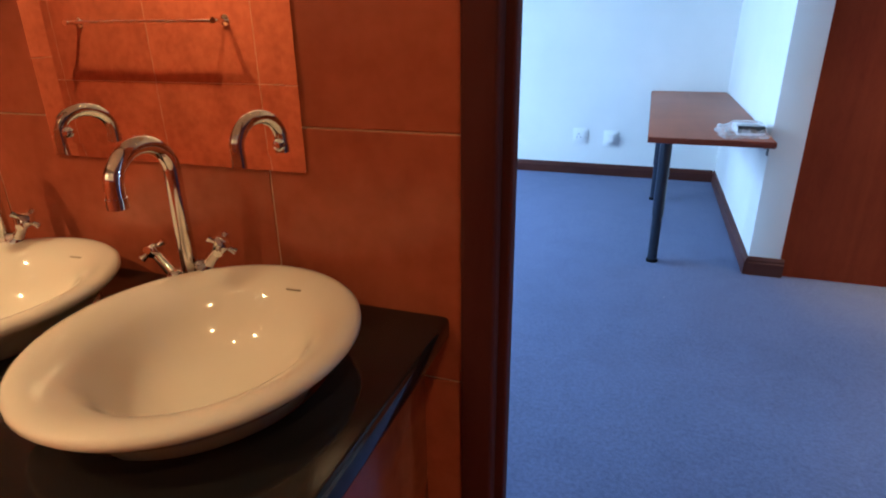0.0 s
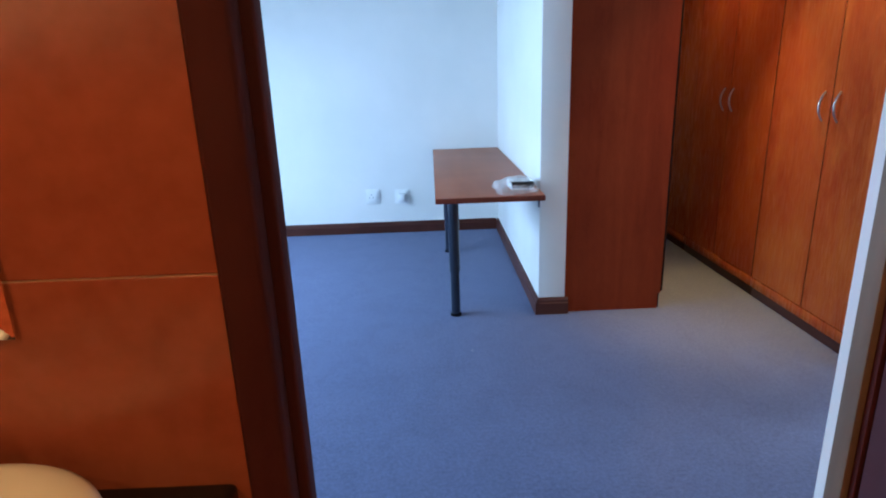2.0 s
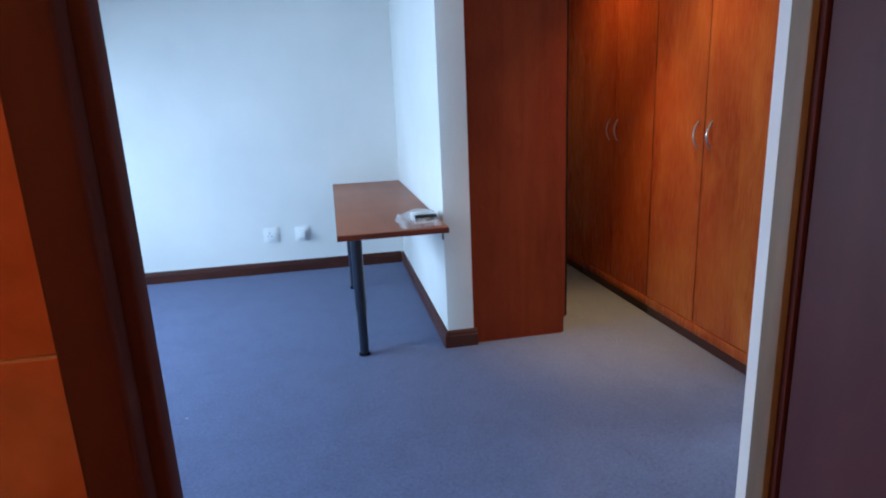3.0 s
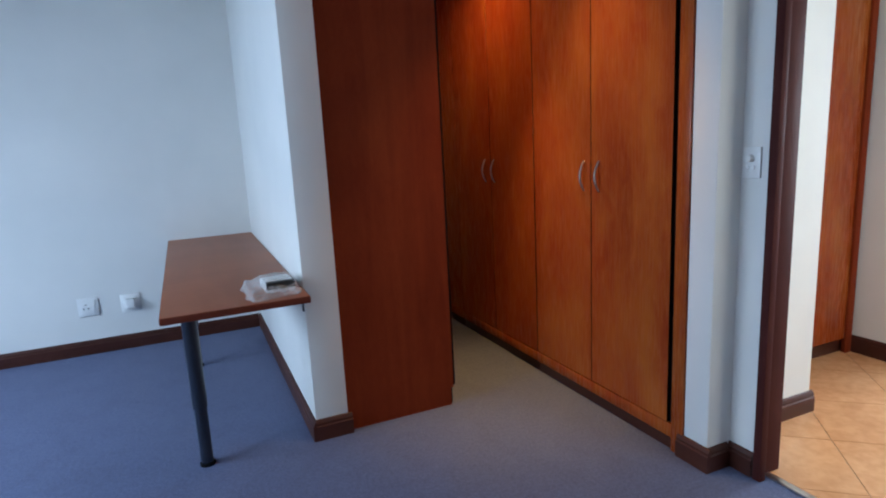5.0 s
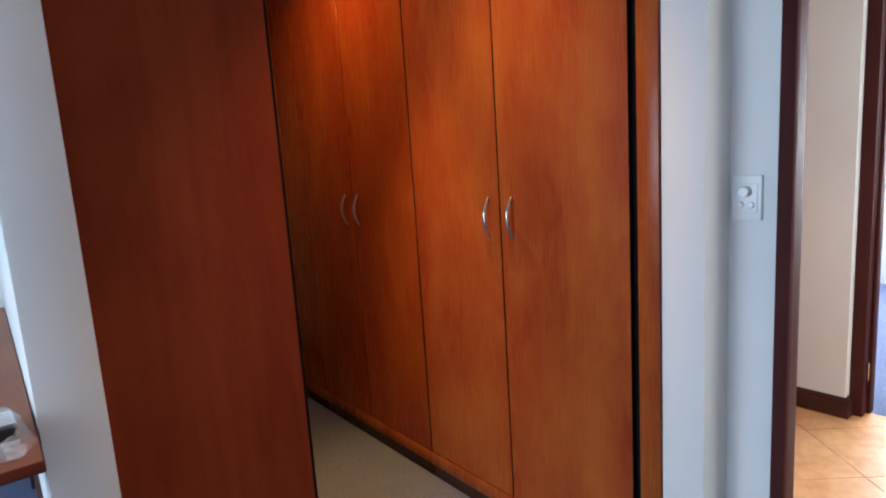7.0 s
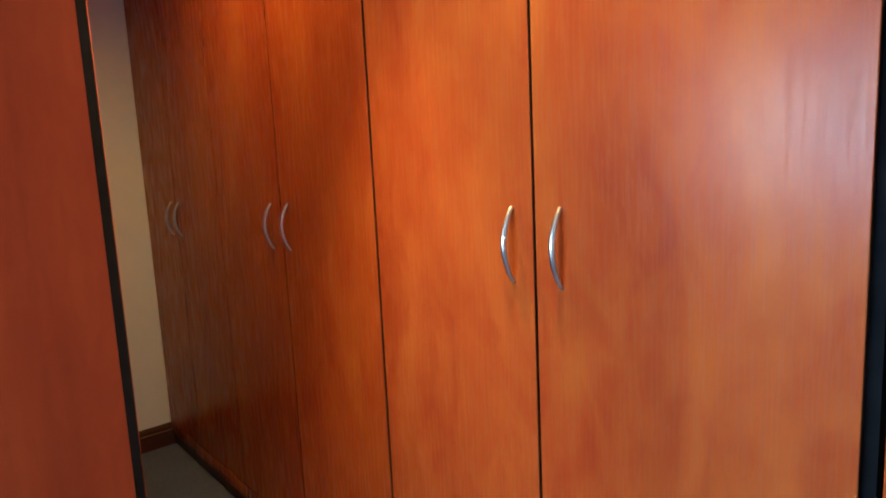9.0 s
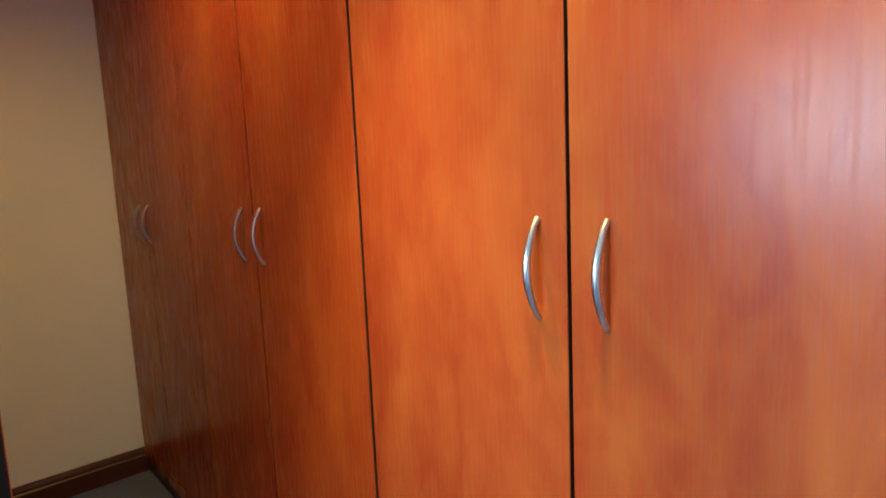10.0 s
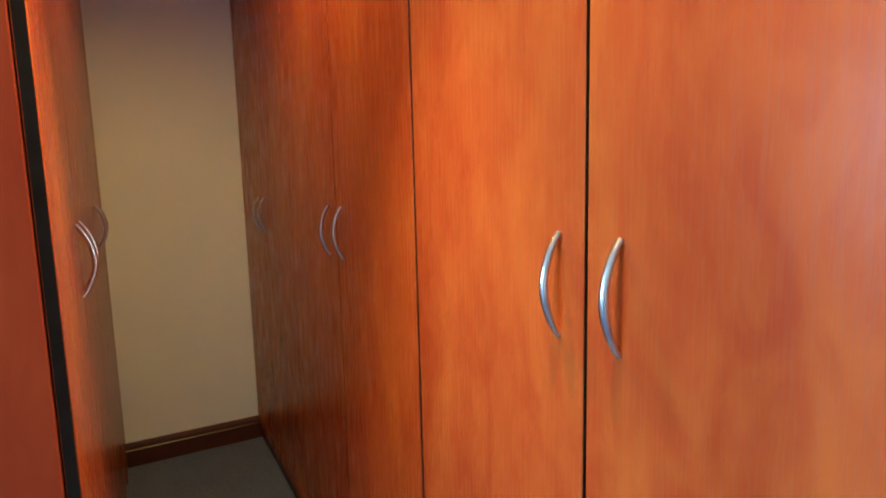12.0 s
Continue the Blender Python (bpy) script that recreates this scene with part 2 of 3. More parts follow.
def lathe(profile, sides=48, center=(0, 0), oval=1.0, bm=None):
    """Turns (radius, z) pairs round the z axis."""
    bm = bm or bmesh.new()
    rings = []
    for r, z in profile:
        if r < 1e-6:
            rings.append([bm.verts.new((center[0], center[1], z))])
        else:
            rings.append([bm.verts.new((center[0] + r * math.cos(a), center[1] + oval * r * math.sin(a), z))
                          for a in [2 * math.pi * k / sides for k in range(sides)]])
    for a, b in zip(rings, rings[1:]):
        for k in range(sides):
            q = (k + 1) % sides
            if len(a) == 1 and len(b) > 1:
                bm.faces.new((a[0], b[q], b[k]))
            elif len(b) == 1 and len(a) > 1:
                bm.faces.new((a[k], a[q], b[0]))
            elif len(a) > 1:
                bm.faces.new((a[k], a[q], b[q], b[k]))
    bmesh.ops.recalc_face_normals(bm, faces=bm.faces)
    return bm


# ---- the structure ----
CEILING = 2.5
structure("floor_bedroom", boxes(((-2.6, 0.90, -0.1), (2.345, 5.36, 0))), CARPET, "blue-grey short-pile carpet in bedroom and closet", "carpet")
structure("floor_bathroom", boxes(((-2.7, -0.75, -0.1), (1.5, 0.90, -0.004))), HALLTILE, "sand-coloured tiled bathroom floor", "floor")
structure("floor_hall", boxes(((2.345, 0.3, -0.1), (4.03, 3.6, -0.0022))), HALLGROUT, "grout bed of the hall's tiled floor", "floor")
structure("floor_study", boxes(((4.03, 0.3, -0.1), (7.0, 3.6, -0.002))), CARPET, "blue-grey carpet in the room past the hall", "carpet")
structure("ceiling", boxes(((-2.9, -1.0, CEILING), (7.2, 5.7, CEILING + 0.15))), CEIL, "plain white painted ceiling", "ceiling")
structure("ground", boxes(((-400, -400, -0.4), (400, 400, -0.3))), GRASS, "short green lawn outside the house", "ground")

# wall between bathroom and bedroom, with its doorway
structure("wall_south", boxes(((-2.9, 0.855, -0.1), (-0.03, 1.0, CEILING)), ((0.849, 0.936, -0.1), (0.910, 1.0, CEILING)), ((0.910, 0.855, -0.1), (2.42, 1.0, CEILING)),
                              ((-0.03, 0.855, 2.08), (0.849, 1.0, CEILING))), WALL, "white plastered wall with the bathroom doorway", "wall")
structure("wall_north", boxes(((-2.9, 5.36, -0.1), (2.98, 5.6, CEILING))), WALL, "white plastered bedroom wall", "wall")
structure("wall_west", boxes(((-2.9, 1.0, -0.1), (-2.6, 2.0, CEILING)), ((-2.9, 4.6, -0.1), (-2.6, 5.36, CEILING)),
                             ((-2.9, 2.0, -0.1), (-2.6, 4.6, 0.85)), ((-2.9, 2.0, 2.2), (-2.6, 4.6, CEILING))), WALL,
          "white plastered wall with a wide window", "wall")
structure("wall_closet", box((0.836, 3.345, -0.1), (0.990, 5.36, CEILING), 0.006), WALL, "white plastered wall between desk and closet", "wall", 40)
structure("wall_east", boxes(((2.29, 2.192, -0.1), (2.31, 2.31, CEILING)), ((2.31, 2.242, -0.1), (2.42, 2.31, CEILING)), ((2.29, 1.0, -0.1), (2.42, 1.22, CEILING)),
                             ((2.29, 1.22, 2.08), (2.42, 2.242, CEILING))), WALL, "white plastered wall with the hall doorway", "wall")
structure("wall_nib", box((2.165, 2.31, -0.1), (2.42, 2.428, CEILING), 0.006), WALL, "white plastered pier beside the wardrobe", "wall", 40)
structure("wall_hall_north", boxes(((2.42, 2.242, -0.1), (2.435, 2.50, CEILING)), ((2.435, 2.445, -0.1), (2.98, 2.50, CEILING)), ((2.80, 2.50, -0.1), (2.98, 5.36, CEILING))), WALL,
          "cream painted wall of the hall", "wall")
structure("wall_hall_east", boxes(((3.895, 2.488, -0.1), (4.05, 3.6, CEILING)), ((3.895, 0.3, -0.1), (4.05, 1.55, CEILING)),
                                  ((3.895, 1.55, 2.08), (4.05, 2.488, CEILING))), WALL, "cream painted hall wall with a doorway", "wall")
structure("wall_hall_south", boxes(((2.42, 0.1, -0.1), (2.5, 0.3, CEILING)), ((3.7, 0.1, -0.1), (7.2, 0.3, CEILING)),
                                   ((2.5, 0.1, -0.1), (3.7, 0.3, 0.85)), ((2.5, 0.1, 2.15), (3.7, 0.3, CEILING))), WALL, "cream painted hall wall with an added window out of view", "wall")
structure("wall_hall_west", boxes(((2.29, 0.1, -0.1), (2.42, 1.0, CEILING))), WALL, "cream painted hall wall", "wall")
structure("wall_study_north", boxes(((2.98, 3.6, -0.1), (7.2, 3.75, CEILING))), WALL, "white wall of the far room", "wall")
structure("wall_study_east", boxes(((7.0, 0.3, -0.1), (7.2, 1.2, CEILING)), ((7.0, 2.8, -0.1), (7.2, 3.6, CEILING)),
                                   ((7.0, 1.2, -0.1), (7.2, 2.8, 0.85)), ((7.0, 1.2, 2.15), (7.2, 2.8, CEILING))), WALL, "white wall with the far room's window", "wall")
structure("wall_bath_south", boxes(((-2.9, -1.0, -0.1), (1.7, -0.762, CEILING))), WALL, "tiled bathroom wall", "wall")
structure("wall_bath_west", boxes(((-2.9, -0.762, -0.1), (-2.712, 0.855, CEILING))), WALL, "tiled bathroom end wall", "wall")
structure("wall_bath_east", boxes(((1.512, -0.762, -0.1), (1.7, 0.855, CEILING))), WALL, "tiled bathroom end wall", "wall")


def window(name, origin, turn, width, height, lights):
    """A timber window, its frame in the local xz plane, panes as parts."""
    w = tagged(thing(name, "", ""), "timber framed window with clear panes", "window", kind="structure")
    w.matrix_world = pose(*origin, 0, 0, turn)
    fr = boxes(((0, 0, 0), (0.06, 0.08, height)), ((width - 0.06, 0, 0), (width, 0.08, height)),
               ((0.06, 0, 0), (width - 0.06, 0.08, 0.06)), ((0.06, 0, height - 0.06), (width - 0.06, 0.08, height)))
    step = (width - 0.06) / lights
    for k in range(1, lights):
        box((k * step, 0.01, 0.06), (k * step + 0.06, 0.07, height - 0.06), bm=fr)
    part("window_frame", fr, DARKWOOD, w)
    for k in range(lights):
        pane = part("pane", boxes(((0.06 + k * step, 0.037, 0.06), (k * step + step, 0.043, height - 0.06))), GLASS, w)
        pane.visible_shadow = False
    return w


window("window_1", (-2.80, 2.0, 0.85), 90, 2.6, 1.35, 3)
# made-up hall window behind the added fill lamp
window("window_2", (2.5, 0.16, 0.85), 0, 1.2, 1.3, 2)
window("window_3", (7.14, 1.2, 0.85), 90, 1.6, 1.3, 2)


def skirting(name, start, end, side, height=0.10, depth=0.018):
    """A skirting board with a moulded top from start to end; side is the way it stands out from the wall."""
    a, b = Vector((*start, 0)), Vector((*end, 0))
    out = Vector((*side, 0))
    shape = [(0, 0), (depth, 0), (depth, height * 0.68), (depth * 0.72, height * 0.74), (depth * 0.72, height * 0.84), (depth * 0.35, height * 0.96), (0, height)]
    bm = bmesh.new()
    ends = [[bm.verts.new(p + out * u + Vector((0, 0, z))) for u, z in shape] for p in (a, b)]
    n = len(shape)
    for k in range(n):
        bm.faces.new((ends[0][k], ends[0][(k + 1) % n], ends[1][(k + 1) % n], ends[1][k]))
    bm.faces.new(ends[0][::-1])
    bm.faces.new(ends[1])
    bmesh.ops.recalc_face_normals(bm, faces=bm.faces)
    return structure(name, bm, SKIRT, "dark-stained moulded wooden skirting board", "skirting board")


skirting("baseboard", (-2.6, 5.36), (0.818, 5.36), (0, -1))
skirting("baseboard", (0.836, 3.327), (0.836, 5.36), (-1, 0))
skirting("baseboard", (0.836, 3.345), (1.008, 3.345), (0, -1))
skirting("baseboard", (1.555, 5.36), (2.2, 5.36), (0, -1), 0.11)
skirting("baseboard", (2.165, 2.292), (2.165, 2.455), (-1, 0))
skirting("baseboard", (2.165, 2.31), (2.272, 2.31), (0, -1))
skirting("baseboard", (2.29, 2.20), (2.29, 2.31), (-1, 0))
skirting("baseboard", (2.435, 2.225), (2.435, 2.427), (1, 0))
skirting("baseboard", (2.435, 2.445), (2.998, 2.445), (0, -1))
skirting("baseboard", (2.98, 2.445), (2.98, 2.80), (1, 0))
skirting("baseboard", (3.895, 2.470), (3.895, 2.80), (-1, 0))
skirting("baseboard", (3.895, 2.488), (3.945, 2.488), (0, -1))
skirting("baseboard", (-2.6, 1.0), (-0.03, 1.0), (0, 1))
skirting("baseboard", (0.851, 1.0), (2.29, 1.0), (0, 1))
skirting("baseboard", (-2.6, 1.0), (-2.6, 5.36), (1, 0))


def door_frame(name, axis, along, across, top, label):
    """Jambs and head with a stop bead; along: the opening's outer ends, across: the frame's depth."""
    f = tagged(thing(name, "", ""), label, "door frame", kind="structure")
    (u0, u1), (v0, v1) = along, across
    mid = (v0 + v1) / 2

    def b(ua, ub, va, vb, za, zb, bm):
        lo, hi = ((ua, va, za), (ub, vb, zb)) if axis == "x" else ((va, ua, za), (vb, ub, zb))
        return box(lo, hi, 0.004, 2, bm)

    for ua, ub, sa, sb in ((u0, u0 + 0.055, u0 + 0.055, u0 + 0.068), (u1 - 0.055, u1, u1 - 0.068, u1 - 0.055)):
        bm = b(ua, ub, v0, v1, 0, top, None)
        b(sa - 0.002, sb, mid, v1 - 0.004, 0, top - 0.05, bm)
        part("jamb", bm, DARKWOOD, f)
    bm = b(u0 + 0.055, u1 - 0.055, v0, v1, top - 0.055, top, None)
    part("head", bm, DARKWOOD, f)
    return f


bath_frame = tagged(thing("door_frame_1", "", ""), "dark-stained wooden bathroom door frame", "door frame", kind="structure")
jamb_l = box((0.022, 0.808, 0), (0.072, 0.857, 2.08), 0.007, 3)
box((0.060, 0.836, 0), (0.086, 0.868, 2.04), 0.005, 3, jamb_l)
part("jamb", jamb_l, DARKWOOD, bath_frame)
part("lining", box((-0.029, 0.858, 0), (0.010, 0.985, 2.08), 0.003), DARKWOOD, bath_frame)
jamb_r = box((0.8445, 0.9195, 0), (0.909, 0.9355, 2.08), 0.0005)
box((0.890, 0.812, 0), (0.945, 0.8545, 2.08), 0.005, 2, jamb_r)
part("jamb", jamb_r, DARKWOOD, bath_frame)
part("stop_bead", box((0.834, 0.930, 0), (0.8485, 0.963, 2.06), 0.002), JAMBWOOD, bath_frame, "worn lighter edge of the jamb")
part("head", box((0.010, 0.858, 2.03), (0.836, 0.985, 2.08), 0.003), DARKWOOD, bath_frame)
hall_frame = tagged(thing("door_frame_2", "", ""), "dark-stained wooden door frame to the hall", "door frame", kind="structure")
jamb_n = box((2.272, 2.158, 0), (2.306, 2.192, 2.08), 0.004)
box((2.311, 2.186, 0), (2.42, 2.2415, 2.08), 0.003, 2, jamb_n)
box((2.300, 2.178, 0), (2.322, 2.206, 2.06), 0.004, 2, jamb_n)
part("jamb", jamb_n, DARKWOOD, hall_frame)
part("jamb", box((2.272, 1.221, 0), (2.40, 1.27, 2.08), 0.004), DARKWOOD, hall_frame)
part("head", box((2.29, 1.27, 2.03), (2.40, 2.158, 2.079), 0.003), DARKWOOD, hall_frame)
door_frame("door_frame_3", "y", (1.552, 2.486), (3.945, 4.07), 2.08, "dark-stained wooden door frame of the far room")


def door_leaf(name, m, width, label, height=2.01):
    d = tagged(thing(name, "", ""), label, "door", kind="structure")
    part("leaf", box((0.004, 0, 0.012), (width, 0.04, height), 0.003), LEAFWOOD, d)
    for side, y in ((-1, -0.0), (1, 0.04)):
        bm = box((width - 0.085, y - 0.004 if side < 0 else y, 0.96), (width - 0.045, y if side < 0 else y + 0.004, 1.12), 0.0015)
        part("lock_plate", bm, BRASS, d)
        lever = tube([(width - 0.065, y, 1.05), (width - 0.065, y + side * 0.045, 1.05), (width - 0.085, y + side * 0.052, 1.05), (width - 0.18, y + side * 0.052, 1.048)], 0.008)
        part("door_handle", lever, BRASS, d)
    for z in (0.2, 1.0, 1.8):
        part("hinge", tube([(-0.002, 0.046, z - 0.05), (-0.002, 0.046, z + 0.05)], 0.006), BRASS, d)
    d.matrix_world = m
    return d


# leaf swung open into the bathroom, edge to the doorway
door_leaf("door_1", pose(0.846, 0.918, 0, 0, 0, -90), 0.80, "dark purple-brown wooden door standing open")
# hall-side plates of the far doorway
hinge = thing("door_hinge", "brass butt hinge on the far door frame", "hinge")
part("hinge_leaf", box((3.99, 2.424, 0.17), (4.035, 2.430, 0.265), 0.001), BRASS, hinge)
part("hinge_pin", tube([(4.037, 2.424, 0.165), (4.037, 2.424, 0.27)], 0.006), BRASS, hinge)
strike = thing("strike_plate", "brass strike plate on the hall door jamb", "strike plate")
part("plate", box((2.304, 2.1755, 0.96), (2.318, 2.1790, 1.06), 0.001), BRASS, strike)
strip = thing("threshold_strip", "aluminium carpet edge strip in the hall doorway", "threshold")
part("bar", box((2.33, 1.271, -0.002), (2.362, 2.20, 0.006), 0.002), NICKEL, strip)

# ---- bedroom: desk and what is on it ----


def desk():
    d = thing("desk", "reddish-brown laminate wall desk on steel legs", "desk")
    top = box((0.260, 3.163, 0.710), (0.834, 5.356, 0.740), 0.005, 3)
    top.normal_update()
    for f in top.faces:
        f.material_index = 0 if f.normal.z > 0.8 or f.normal.z < -0.8 else 1
    part("tabletop", top, [DESKWOOD, EDGEWOOD], d)
    for y in (3.380, 4.68):
        leg = part("leg", tube([(0.358, y, 0.0), (0.358, y, 0.27), (0.358, y, 0.271), (0.358, y, 0.710)], [0.026, 0.026, 0.031, 0.031], 24), STEEL, d, "round blue-grey steel leg")
        part("top_flange", lathe([(0, 0.709), (0.05, 0.709), (0.05, 0.703), (0.033, 0.698), (0, 0.698)], 24, (0.358, y)), STEEL, leg)
        part("foot", lathe([(0, 0.0), (0.032, 0.0), (0.032, 0.012), (0.027, 0.016), (0, 0.016)], 24, (0.358, y)), BLACKEDGE, leg)
    part("wall_bracket", boxes(((0.802, 3.19, 0.670), (0.808, 3.22, 0.710)), ((0.808, 3.19, 0.704), (0.834, 3.22, 0.710))), STEEL, d)
    part("wall_batten", box((0.818, 3.35, 0.672), (0.835, 5.355, 0.709), 0.002), DESKWOOD, d)


desk()


def plastic_bag():
    """Thin film draped over a small boxed device, its mouth trailing over the desk."""
    def step(a, b, x):
        k = min(1.0, max(0.0, (x - a) / (b - a)))
        return k * k * (3 - 2 * k)

    n = 56
    rows = []
    for a in range(n + 1):
        for b in range(n + 1):
            u, v = 2 * a / n - 1, 2 * b / n - 1
            k = 1 / max(1.0, math.hypot(u, v) * 0.86)
            edge = 1 + 0.10 * noise.noise(Vector((u * 2.2, v * 2.2, 1.0)))
            x = (u * k * 0.105 - 0.018 * (1 - v) * (0.4 - u) * 0.6) * edge
            y = (v * k * 0.185 - 0.030 * step(0.2, -1, u) * step(0.2, -1, v)) * edge
            over = step(-0.075, -0.035, x) * step(0.105, 0.075, x) * step(-0.135, -0.092, y) * step(0.12, 0.05, y)
            slack = 0.020 * abs(noise.noise(Vector((x * 17, y * 13, 4)))) + 0.010 * abs(noise.noise(Vector((x * 45 + y * 20, y * 38, 9))))
            rim = step(1.0, 0.72, max(abs(u), abs(v)))
            rows.append((x, y, 0.0015 + 0.054 * over + slack * (1 - 0.65 * over) * (0.25 + 0.75 * rim) + 0.016 * rim * (1 - over)))
    faces = [(p, p + n + 1, p + n + 2, p + 1) for a in range(n) for b in range(n) for p in (a * (n + 1) + b,)]
    data = bpy.data.meshes.new("film")
    data.from_pydata(rows, [], faces)
    bm = bmesh.new()
    bm.from_mesh(data)
    bpy.data.meshes.remove(data)
    # the mouth of the bag, open over the front of the device
    mouth = [f for f in bm.faces if -0.052 < f.calc_center_median().x < 0.078 and -0.118 < f.calc_center_median().y < -0.086]
    bmesh.ops.delete(bm, geom=mouth, context="FACES")
    bmesh.ops.recalc_face_normals(bm, faces=bm.faces)
    bmesh.ops.solidify(bm, geom=bm.faces[:], thickness=0.0006)
    bag = thing("plastic_bag", "crumpled clear plastic bag lying on the desk", "plastic bag", m=pose(0.706, 3.390, 0.7415, 0, 0, 4))
    part("film", bm, FILM, bag, smooth=70)
    device = thing("small_device", "small white boxed device with black front inside the bag", "device", m=pose(0.733, 3.345, 0.7415, 0, 0, 3))
    part("case", box((-0.060, -0.040, 0.0), (0.064, 0.110, 0.043), 0.006), PLASTIC, device)
    part("front_strip", box((-0.0585, -0.0465, 0.014), (0.0635, -0.0110, 0.0462), 0.003), BLACKPLASTIC, device, "black front strip")
    slip = thing("paper_slip", "printed paper slip lying on the boxed device", "paper", m=pose(0.735, 3.400, 0.7848, 0, 0, 10))
    part("sheet", box((-0.042, -0.035, 0), (0.042, 0.035, 0.002), 0.0005), PAPER, slip)


plastic_bag()


def wall_socket(x, z, plug):
    s = thing("wall_socket", "square white plastic wall socket above the skirting", "socket", "sockets on the bedroom wall", pose(x, 5.36, z))
    part("plate", box((-0.062, -0.011, -0.065), (0.062, 0, 0.065), 0.004), PLASTIC, s)
    part("insert", box((-0.045, -0.016, -0.045), (0.045, -0.010, 0.045), 0.003), PLASTIC, s)
    for dx, dz in ((0, 0.018), (-0.014, -0.008), (0.014, -0.008)):
        part("pin_hole", tube([(dx - 0.012, -0.0165, dz), (dx - 0.012, -0.012, dz)], 0.005, 10), SLOT, s)
    part("rocker", box((0.024, -0.020, -0.012), (0.038, -0.015, 0.014), 0.002), PLASTIC, s)
    if plug:
        part("plug", box((-0.030, -0.06, -0.034), (0.028, -0.015, 0.034), 0.008, 3), PLASTIC, s, "white plug pushed into the socket")


wall_socket(-0.294, 0.338, False)
wall_socket(-0.032, 0.330, True)


def light_switch():
    s = thing("light_switch", "white dimmer switch plate with knob and two buttons", "light switch", m=pose(2.29, 2.265, 1.212, 0, 0, -90))
    part("plate", box((-0.036, -0.009, -0.056), (0.036, 0, 0.056), 0.003), PLASTIC, s)
    part("insert", box((-0.027, -0.0115, -0.036), (0.027, -0.008, 0.036), 0.002), PLASTIC, s)
    knob = lathe([(0, 0.02), (0.0115, 0.02), (0.0135, 0.017), (0.014, 0), (0, 0)], 24)
    for v in knob.verts:
        v.co = Vector((v.co.x, -0.011 - v.co.z, v.co.y + 0.016))
    bmesh.ops.recalc_face_normals(knob, faces=knob.faces)
    part("knob", knob, PLASTIC, s)
    for dx in (-0.0125, 0.0125):
        button = lathe([(0, 0.005), (0.0065, 0.005), (0.008, 0.0035), (0.0085, 0), (0, 0)], 20)
        for v in button.verts:
            v.co = Vector((v.co.x + dx, -0.0115 - v.co.z, v.co.y - 0.017))
        bmesh.ops.recalc_face_normals(button, faces=button.faces)
        part("button", button, PLASTIC, s)


light_switch()

# ---- closet: wardrobes ----
HANDLE_Z = (1.076, 1.217)


def bow_handle(y, parent):
    """A bowed bar on the door's face (local x = 0, standing out to -x)."""
    z0, z1 = HANDLE_Z
    pts, rad = [], []
    for k in range(17):
        u = k / 16
        pts.append((-0.0005 - 0.0265 * math.sin(math.pi * u) ** 0.8, y, z0 + (z1 - z0) * u))
        rad.append(0.0038 + 0.0016 * math.sin(math.pi * u))
    return part("handle", tube(pts, rad, 10, 1.15), NICKEL, parent, "bowed satin nickel handle")


def door_mesh(width, height):
    bm = box((0, 0, 0), (0.018, width, height), 0.0012, 1)
    bm.normal_update()
    for f in bm.faces:
        f.material_index = 0 if abs(f.normal.x) > 0.5 else 1
    return bm


def wardrobe(m, width, joints, gaps, depth, label, group, filler=(), rail=None, grips=(0.044, 0.051)):
    """A two-door unit: fronts at local x = 0, body behind towards +x, along +y. joints: door edges."""
    w = thing("wardrobe", label, "wardrobe", group, m)
    t, bottom, top = 0.018, 0.122 if rail else 0.098, 2.42
    body = boxes(((0.020, 0, 0), (depth, t, top)), ((0.020, width - t, 0), (depth, width, top)),
                 ((0.020, t, top - t), (depth, width - t, top)), ((0.020, t, 0.088), (depth, width - t, 0.088 + t)),
                 ((depth - 0.006, t, 0.107), (depth, width - t, top - t)), ((0.020, width / 2 - 0.03, 0.107), (0.038, width / 2 + 0.03, top - t)))
    part("body", body, BLACKEDGE, w)
    if rail:
        part("base_rail", box((0.0, rail[0], 0.060), (0.018, rail[1], 0.118), 0.001), CHERRY, w, "cherry laminate board under the doors")
        part("plinth", box((0.012, 0.0015, 0), (0.019, width - 0.0015, 0.086), 0.001), SKIRT, w, "dark recessed plinth board")
    else:
        part("plinth", box((0.036, 0.0195, 0), (0.052, width - 0.0195, 0.087), 0.001), SKIRT, w, "dark recessed plinth board")
    for k, (a, b) in enumerate(zip(joints, joints[1:])):
        ga, gb = gaps[k] / 2, gaps[k + 1] / 2
        dw = b - a - ga - gb
        d = part("door", door_mesh(dw, top - bottom - 0.004), [CHERRY, BLACKEDGE], w)
        d.location = (0, a + ga, bottom)
        h = bow_handle((dw - grips[0]) if k == 0 else grips[1], d)
        h.location = (0, 0, -bottom)
    for a, b in filler:
        part("filler_strip", box((0.0, a, 0.0), (0.018, b, top), 0.001), CHERRY, w)
    return w


